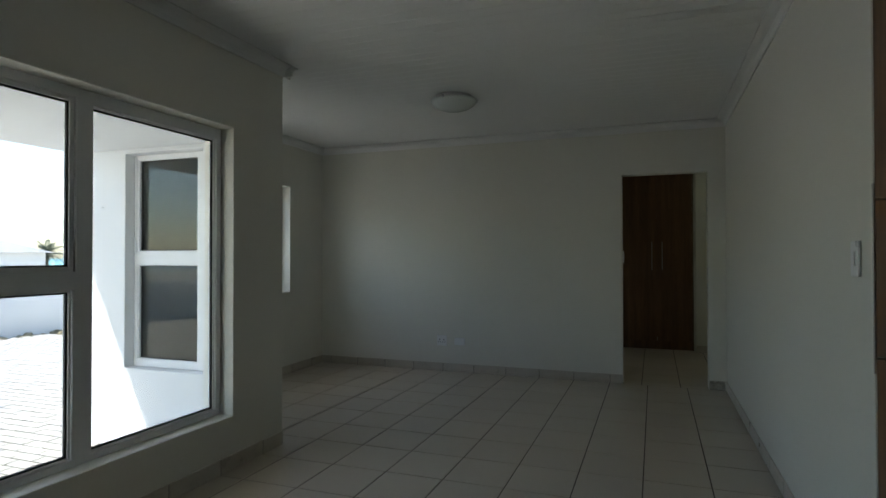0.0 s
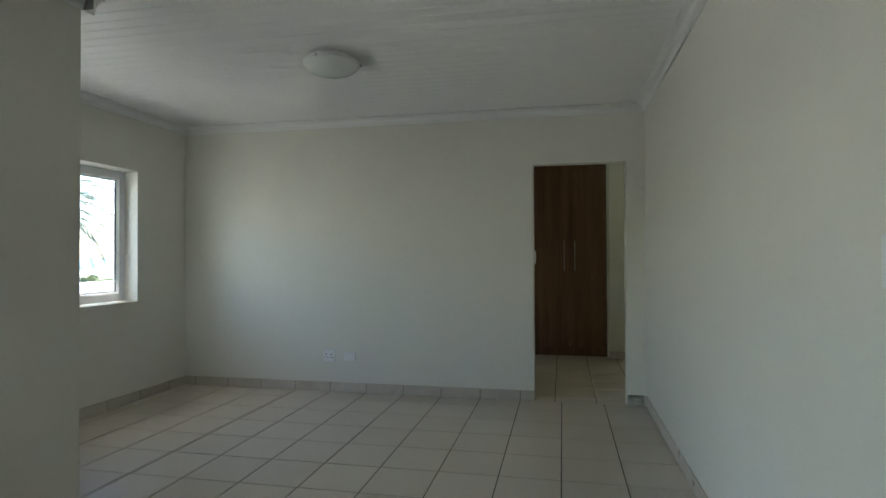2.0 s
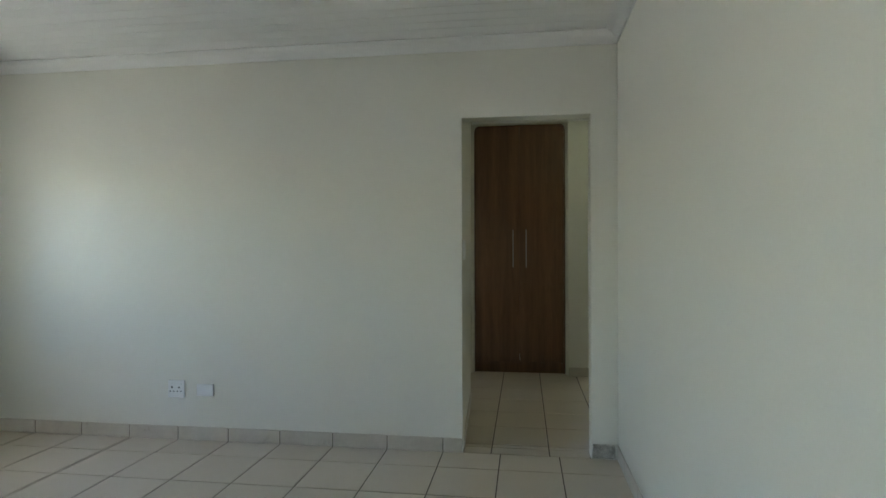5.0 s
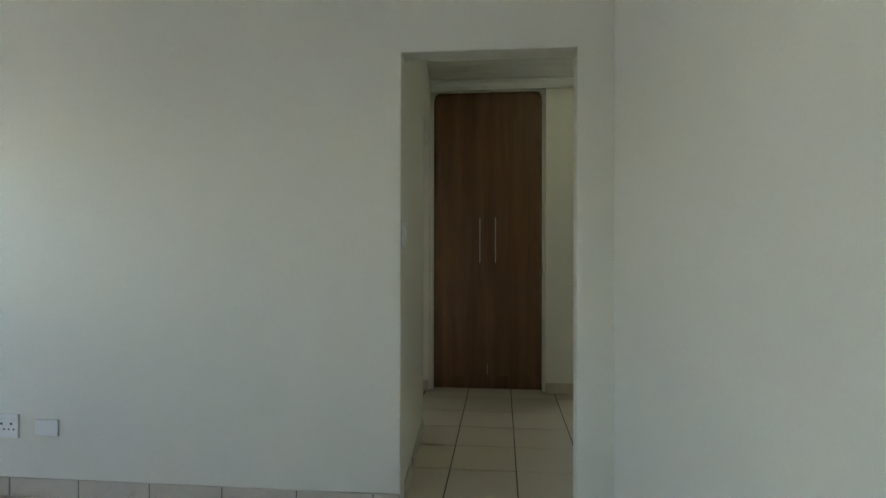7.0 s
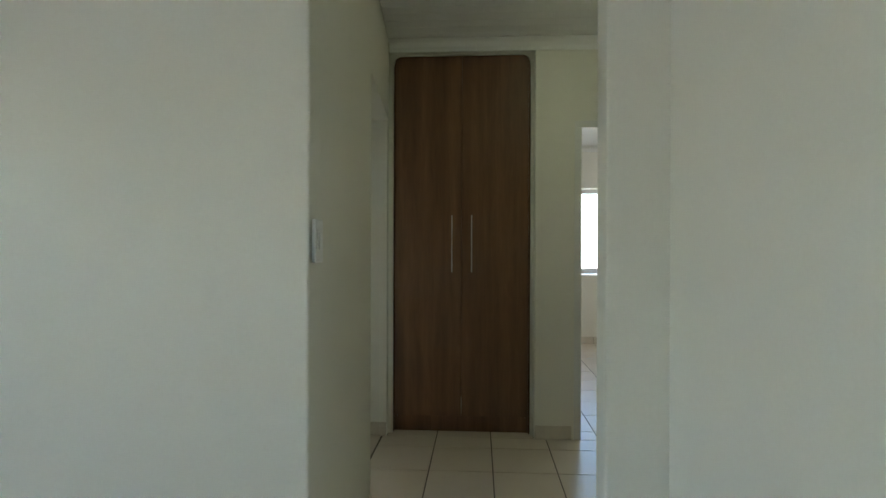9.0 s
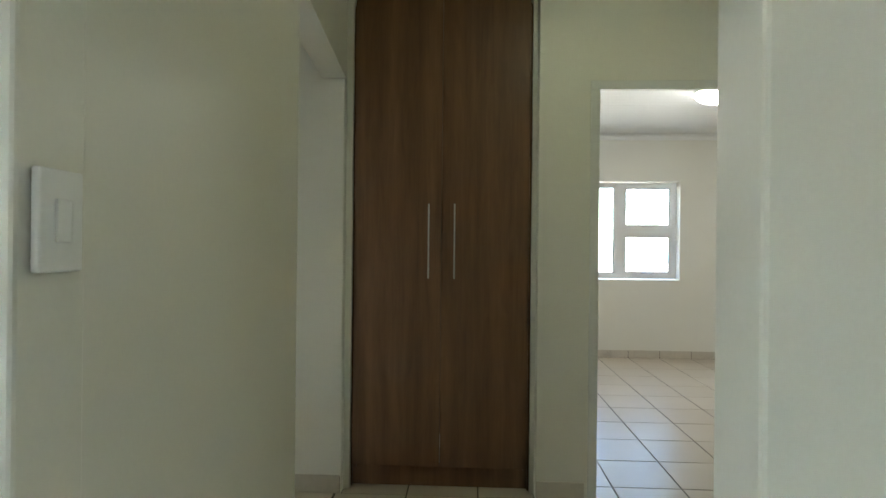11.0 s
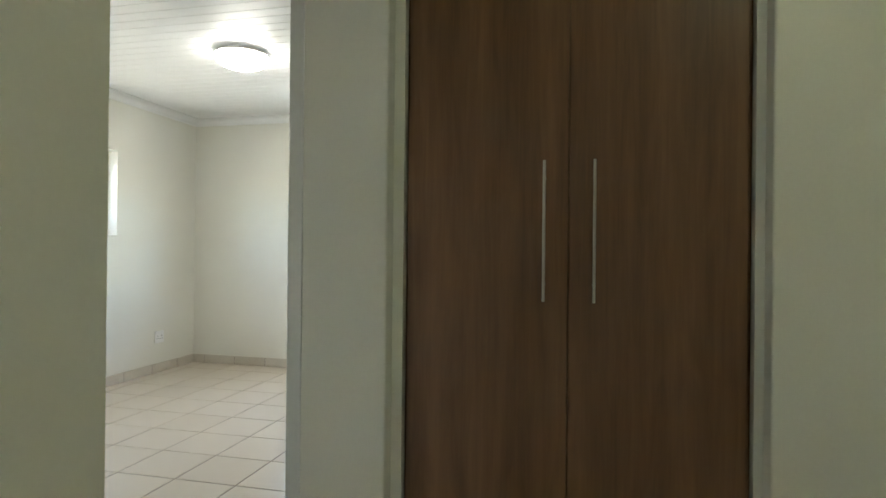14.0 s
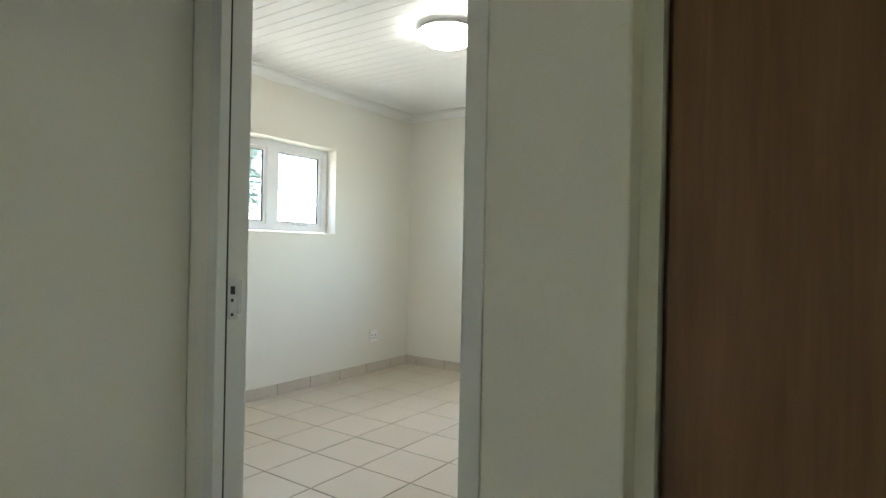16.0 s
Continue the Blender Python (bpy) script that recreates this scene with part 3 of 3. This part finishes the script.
def ground():
    bm = bmesh.new()
    rs = [0.0, 4, 8, 11, 13, 16, 20, 26, 34, 45, 60, 75, 100, 140, 200, 260, 300, 330, 420, 1500, 4000]
    seg, rings = 64, []
    for r in rs[1:]:
        rings.append([bm.verts.new((-2 + r * math.cos(2 * math.pi * i / seg), r * math.sin(2 * math.pi * i / seg), lie(-2 + r, 0))) for i in range(seg)])
    mid = bm.verts.new((-2, 0, lie(-2, 0)))
    for i in range(seg):
        bm.faces.new((mid, rings[0][i], rings[0][(i + 1) % seg]))
    for a, b in zip(rings, rings[1:]):
        for i in range(seg):
            bm.faces.new((a[i], b[i], b[(i + 1) % seg], a[(i + 1) % seg]))
    return tagged(finish(bm, "ground", SAND, smooth=True), "pale sandy ground sloping down to the shore", "ground", kind="structure")


ground()
bm = bmesh.new()
bmesh.ops.create_circle(bm, cap_ends=True, segments=96, radius=4200, matrix=Matrix.Translation((0, 0, -5.6)))
tagged(finish(bm, "water", SEA), "turquoise sea out to the horizon", "sea", kind="structure")

bm = bmesh.new()
rng = random.Random(5)
for i in range(34):
    for k in range(52):
        x, y = -10.6 + i * 0.205 + (k % 2) * 0.1, -4.4 + k * 0.105
        if x > -3.6 or (x > -4.8 and y > -2.9):
            continue
        z = -0.075 + rng.uniform(-0.002, 0.002)
        b0 = put_box(bm, (x, y, -0.14), (x + 0.198, y + 0.098, z))
        for q in b0:
            if q.co.z > -0.1:
                q.co.x += 0.004 if q.co.x < x + 0.1 else -0.004
                q.co.y += 0.004 if q.co.y < y + 0.05 else -0.004
tagged(finish(bm, "pavement", PAVER), "grey brick paving of the yard", "paving", kind="stuff")
tagged(box("boundary_wall", (-11.3, -14, -0.3), (-11.1, 16, 0.70), EXT, bevel=0.01), "low white plastered boundary wall", "wall", kind="structure")
bm = bmesh.new()
for i in range(420):
    x, y, s = rng.uniform(-11.05, -10.6), rng.uniform(-6, 9), rng.uniform(0.03, 0.09)
    bmesh.ops.create_icosphere(bm, subdivisions=1, radius=s, matrix=Matrix.LocRotScale((x, y, -0.13), Euler((rng.random(), rng.random(), rng.random())), (1, rng.uniform(0.6, 1.4), 0.7)))
tagged(finish(bm, "dry_verge", DRYGRASS), "strip of dry grass and rubble along the wall", "verge", kind="stuff")


def far_house(x, y, base, yaw):
    top = tagged(new("house"), "white single-storey house with pale hipped roof", "house")
    w, d, h, r = 7.0, 5.0, 3.1, 1.4
    bm = bmesh.new()
    put_box(bm, (-w, -d, -2), (w, d, h))
    finish(bm, "wall", EXT, top)
    bm = bmesh.new()
    e = [bm.verts.new(p) for p in ((-w - 0.4, -d - 0.4, h), (w + 0.4, -d - 0.4, h), (w + 0.4, d + 0.4, h), (-w - 0.4, d + 0.4, h), (-w + 4, 0, h + r), (w - 4, 0, h + r))]
    for q in ((0, 1, 5, 4), (1, 2, 5), (2, 3, 4, 5), (3, 0, 4), (0, 3, 2, 1)):
        bm.faces.new([e[i] for i in q])
    finish(bm, "roof", ROOF, top)
    for u in (-5, -1.8, 1.6, 4.6):
        win = tagged(boxes("window", [((u - 0.7, -d - 0.03, 1.3), (u + 0.7, -d + 0.05, 2.3))], DARKHOLE, top), "dark window")
        boxes("frame", [((u - 0.76, -d - 0.06, 1.24), (u + 0.76, -d - 0.02, 1.3)), ((u - 0.76, -d - 0.06, 2.3), (u + 0.76, -d - 0.02, 2.36)), ((u - 0.03, -d - 0.06, 1.3), (u + 0.03, -d - 0.02, 2.3))], EXT, win)
    top.matrix_basis = pose(x, y, base, 0, 0, yaw)


far_house(-43.0, 14.9, -1.55, 58)


def frond_mesh(seed, length):
    """One feathered palm leaf along +x: a drooping rib with narrow leaflets on both sides."""
    g = random.Random(seed)
    bm = bmesh.new()
    n = 46
    def rib(s):
        return Vector((length * (s - 0.10 * s * s), 0, length * (0.22 * s - 0.50 * s * s)))
    last = None
    for i in range(n + 1):
        s = i / n
        p, wd = rib(s), 0.035 * (1 - s) * length / 3 + 0.006
        cur = [bm.verts.new(p + Vector((0, wd, 0))), bm.verts.new(p + Vector((0, 0, wd))), bm.verts.new(p + Vector((0, -wd, 0)))]
        if last:
            for a, b in ((0, 1), (1, 2), (2, 0)):
                bm.faces.new((last[a], last[b], cur[b], cur[a]))
        last = cur
    for i in range(4, n + 1):
        s = i / n
        p = rib(s)
        ll = length * (0.20 * math.sin(math.pi * min(1, s * 0.86 + 0.10)) + 0.03) * g.uniform(0.8, 1.1)
        for side in (-1, 1):
            tip = p + Vector((ll * 0.62, side * ll * 0.72, ll * g.uniform(-0.35, 0.12)))
            w = Vector((0.021 * length / 3, 0, 0))
            mid = (p + tip) / 2 + Vector((0, 0, 0.05 * ll))
            a, b, c, d = bm.verts.new(p - w), bm.verts.new(mid + w * 1.3), bm.verts.new(tip), bm.verts.new(mid - w * 1.3)
            bm.faces.new((a, b, c, d))
    me = bpy.data.meshes.new("frond")
    bm.to_mesh(me)
    bm.free()
    me.materials.append(FROND)
    return me


FRONDS = [frond_mesh(k, 3.0) for k in range(3)]


def palm(x, y, crown, size, count, seed, droop=104):
    g = random.Random(seed)
    base = lie(x, y) - 0.1
    top = tagged(new("palm_tree"), "green date palm with feathered drooping fronds", "palm tree", "palm trees")
    top.location = (x, y, base)
    h = crown - base
    bm, rings = bmesh.new(), []
    for i in range(int(h / 0.18) + 2):
        z = min(h, i * 0.18)
        r = size * (0.30 - 0.08 * z / h) * (1.0 if i % 2 else 0.86)
        rings.append([bm.verts.new((r * math.cos(a * math.pi / 5 + i * 0.3), r * math.sin(a * math.pi / 5 + i * 0.3), z)) for a in range(10)])
    for a, b in zip(rings, rings[1:]):
        for i in range(10):
            bm.faces.new((a[i], a[(i + 1) % 10], b[(i + 1) % 10], b[i]))
    finish(bm, "trunk", TRUNK, top)
    for k in range(count):
        f = new("frond", FRONDS[k % 3])
        f.parent = top
        up = 70 - droop * (k / count)
        f.matrix_basis = pose(0, 0, h + 0.02 * size, 0, -up + g.uniform(-6, 6), k * 137.5 + g.uniform(-8, 8)) @ Matrix.Rotation(g.uniform(-0.5, 0.5), 4, "X") @ Matrix.Scale(size * g.uniform(0.85, 1.1), 4)


palm(-28.2, 20.2, 4.15, 1.6, 64, 3)
palm(-60.4, 54.2, -0.95, 0.9, 44, 4, 72)
palm(-40.2, 21.9, 1.4, 0.45, 40, 6)

bm = bmesh.new()
for i in range(260):
    a, d = rng.uniform(0.2, 1.5), rng.uniform(78, 100)
    x, y = -2 - d * math.sin(a), d * math.cos(a)
    s = rng.uniform(0.35, 0.9)
    bmesh.ops.create_icosphere(bm, subdivisions=2, radius=s, matrix=Matrix.LocRotScale((x, y, lie(x, y) + 0.1), Euler((rng.random(), rng.random(), rng.random() * 6)), (1.3, 1, 0.6)))
for v in bm.verts:
    v.co += Vector((rng.uniform(-0.1, 0.1), rng.uniform(-0.1, 0.1), rng.uniform(-0.1, 0.1)))
tagged(finish(bm, "coastal_scrub", BUSH), "low green coastal scrub before the sea", "scrub", kind="stuff")


tagged(box("wall_bolt", (-4.358, COLY - 0.242, 1.610), (-4.349, COLY - 0.229, 1.619), BLACK, bevel=0.003), "small dark bolt in the white outside wall", "bolt")

# ---- broken skirting end ----
bm = bmesh.new()
put_box(bm, (-0.146, 0.062, -0.02), (-0.012, 0.112, 0.086))
nx, nz = 26, 16


def mortar_depth(i, k):
    """Deep behind the broken upper edge, bulging forward below it."""
    h = k / nz
    edge = 0.66 + 0.13 * math.sin(i * 0.55) + 0.07 * math.sin(i * 1.7 + 1)
    if h > edge:
        return 0.058 - rng.uniform(0, 0.006)
    return 0.012 + 0.016 * h + rng.uniform(0, 0.011)


rough = [[bm.verts.new((-0.144 + 0.130 * i / nx, mortar_depth(i, k), 0.085 * k / nz)) for k in range(nz + 1)] for i in range(nx + 1)]
for i in range(nx):
    for k in range(nz):
        bm.faces.new((rough[i][k], rough[i + 1][k], rough[i + 1][k + 1], rough[i][k + 1]))
tagged(finish(bm, "baseboard_gap", RUBBLE), "rough broken mortar where a skirting tile is missing", "mortar", kind="structure")


# ---- floors and skirtings, piece by piece ----
def tile_mesh(w, h, mat):
    bm = bmesh.new()
    g, c, d = 0.0036, 0.0018, 0.007
    x0, x1, y0, y1 = -w / 2 + g, w / 2 - g, -h / 2 + g, h / 2 - g
    rings = [[bm.verts.new(p) for p in ((a0, b0, z), (a1, b0, z), (a1, b1, z), (a0, b1, z))] for a0, a1, b0, b1, z in ((x0, x1, y0, y1, -d), (x0, x1, y0, y1, -0.0012), (x0 + c, x1 - c, y0 + c, y1 - c, 0))]
    for a, b in zip(rings, rings[1:]):
        for i in range(4):
            bm.faces.new((a[i], a[(i + 1) % 4], b[(i + 1) % 4], b[i]))
    bm.faces.new(rings[-1])
    bmesh.ops.recalc_face_normals(bm, faces=bm.faces)
    me = bpy.data.meshes.new("tile")
    bm.to_mesh(me)
    bm.free()
    me.materials.append(mat)
    return me


TILES = {}


def floor(name, rects, ox, oy, px, py, label):
    bm = bmesh.new()
    for x0, x1, y0, y1 in rects:
        put_box(bm, (x0, y0, -0.11), (x1, y1, -0.0035))
    base = tagged(finish(bm, name, GROUT), label, "floor", kind="structure")
    g = random.Random(name)
    for x0, x1, y0, y1 in rects:
        for i in range(math.floor((x0 - ox) / px), math.ceil((x1 - ox) / px)):
            for k in range(math.floor((y0 - oy) / py), math.ceil((y1 - oy) / py)):
                a0, a1, b0, b1 = max(x0, ox + i * px), min(x1, ox + (i + 1) * px), max(y0, oy + k * py), min(y1, oy + (k + 1) * py)
                if a1 - a0 < 0.012 or b1 - b0 < 0.012:
                    continue
                key = (round(a1 - a0, 3), round(b1 - b0, 3))
                if key not in TILES:
                    TILES[key] = tile_mesh(a1 - a0, b1 - b0, TILE)
                t = new("tile", TILES[key])
                t.parent = base
                t.matrix_basis = pose((a0 + a1) / 2, (b0 + b1) / 2, g.uniform(-0.0004, 0.0004), g.uniform(-0.05, 0.05), g.uniform(-0.05, 0.05), 0)
    return base


FL = "cream ceramic floor tiles with dark grout joints"
floor("floor_living", [(XA, -3.159, COLY, 0.0), (-3.159, 0.0, -7.5, 0.0)], -1.052, -0.254, 0.354, 0.378, FL)
floor("floor_hall", [(-0.929, -0.158, 0.0, T), (-1.117, 1.08, T, YB), (-2.244, -1.117, 1.19, YB), (XL, -1.12, T, 1.19), (-1.085, -0.122, YB, 2.95)], -0.046, 2.056, 0.355, 0.377, FL)
floor("floor_bedroom_west", [(XL, -1.2, YB, YN), (-1.2, -0.66, 2.99, YN)], -2.962, 3.356, 0.354, 0.350, FL)
floor("floor_bedroom_east", [(-0.01, XE, YB, YN), (-0.54, -0.01, 2.99, YN)], 0.649, 2.806, 0.354, 0.382, FL)

SKIRTS = {}


def skirting(name, runs):
    """Tile skirting; each run: axis, u0, u1, wall face, side into the room, a joint's place, pitch."""
    base = tagged(new(name), "beige tile skirting along the wall foot", "skirting", kind="structure")
    bm = bmesh.new()
    for axis, u0, u1, face, side, o, p in runs:
        lo, hi = sorted((face + side * 0.0005, face + side * 0.005))
        put_box(bm, (u0 + 0.002, lo, 0.0), (u1 - 0.002, hi, 0.084)) if axis == "x" else put_box(bm, (lo, u0 + 0.002, 0.0), (hi, u1 - 0.002, 0.084))
    finish(bm, "grout", GROUT, base)
    for axis, u0, u1, face, side, o, p in runs:
        for i in range(math.floor((u0 - o) / p), math.ceil((u1 - o) / p)):
            a, b = max(u0, o + i * p), min(u1, o + (i + 1) * p)
            if b - a < 0.012:
                continue
            key = round(b - a, 3)
            if key not in SKIRTS:
                bm = bmesh.new()
                put_box(bm, (-key / 2 + 0.0026, -0.0085, 0.001), (key / 2 - 0.0026, -0.0008, 0.088))
                edges = [e for e in bm.edges if all(v.co.y < -0.005 for v in e.verts)]
                bmesh.ops.bevel(bm, geom=edges, offset=0.002, segments=1, affect="EDGES")
                me = bpy.data.meshes.new("skirting_tile")
                bm.to_mesh(me)
                bm.free()
                me.materials.append(SKIRT)
                SKIRTS[key] = me
            t = new("skirting_tile", SKIRTS[key])
            t.parent = base
            c = (a + b) / 2
            t.matrix_basis = pose(c, face, 0, 0, 0, 0 if side < 0 else 180) if axis == "x" else pose(face, c, 0, 0, 0, -90 if side < 0 else 90)
    return base


skirting("baseboard_living", [("x", XA, -0.931, 0.0, -1, -1.052, 0.354), ("y", -3.82, -0.01, XR, -1, -0.254, 0.378), ("y", COLY, -0.01, XA, 1, -0.254, 0.378),
                              ("y", -7.5, COLY, W1X, 1, -0.254, 0.378), ("x", XA, W1X, COLY, 1, -1.035, 0.354)])
skirting("baseboard_hall", [("x", -0.120, 0.118, YB, -1, -0.122, 0.354), ("x", 0.992, 1.08, YB, -1, 0.96, 0.354), ("x", -1.330, -1.088, YB, -1, -1.086, 0.354),
                            ("y", T, YB, 1.08, -1, 2.056, 0.377), ("x", -2.244, -2.182, YB, -1, -2.182, 0.354), ("y", 1.181, YB, -2.244, 1, 2.056, 0.377)])
skirting("baseboard_bedroom_west", [("x", XL, -0.66, YN, -1, -2.962, 0.354), ("y", YB + T, YN, XL, 1, 3.356, 0.35), ("y", 2.99, YN, -0.66, -1, 3.356, 0.35)])
skirting("baseboard_bedroom_east", [("x", -0.54, XE, YN, -1, 0.649, 0.354), ("y", YB + T, YN, XE, -1, 2.806, 0.382), ("y", 2.99, YN, -0.54, 1, 2.806, 0.382)])
seam = tagged(new("baseboard_passage"), "beige tile skirting along the passage wall", "skirting", kind="structure")
for i in range(3):
    a, b = 0.12 + i * 0.354, min(1.178, 0.12 + (i + 1) * 0.354)
    t = box("skirting_tile", (-(b - a) / 2 + 0.0018, -0.0085, 0.001), ((b - a) / 2 - 0.0018, -0.0008, 0.088), SKIRT, seam, bevel=0.0015)
    t.matrix_basis = pose(lean((a + b) / 2), (a + b) / 2, 0, 0, 0, 90 + math.degrees(math.atan(0.054)))
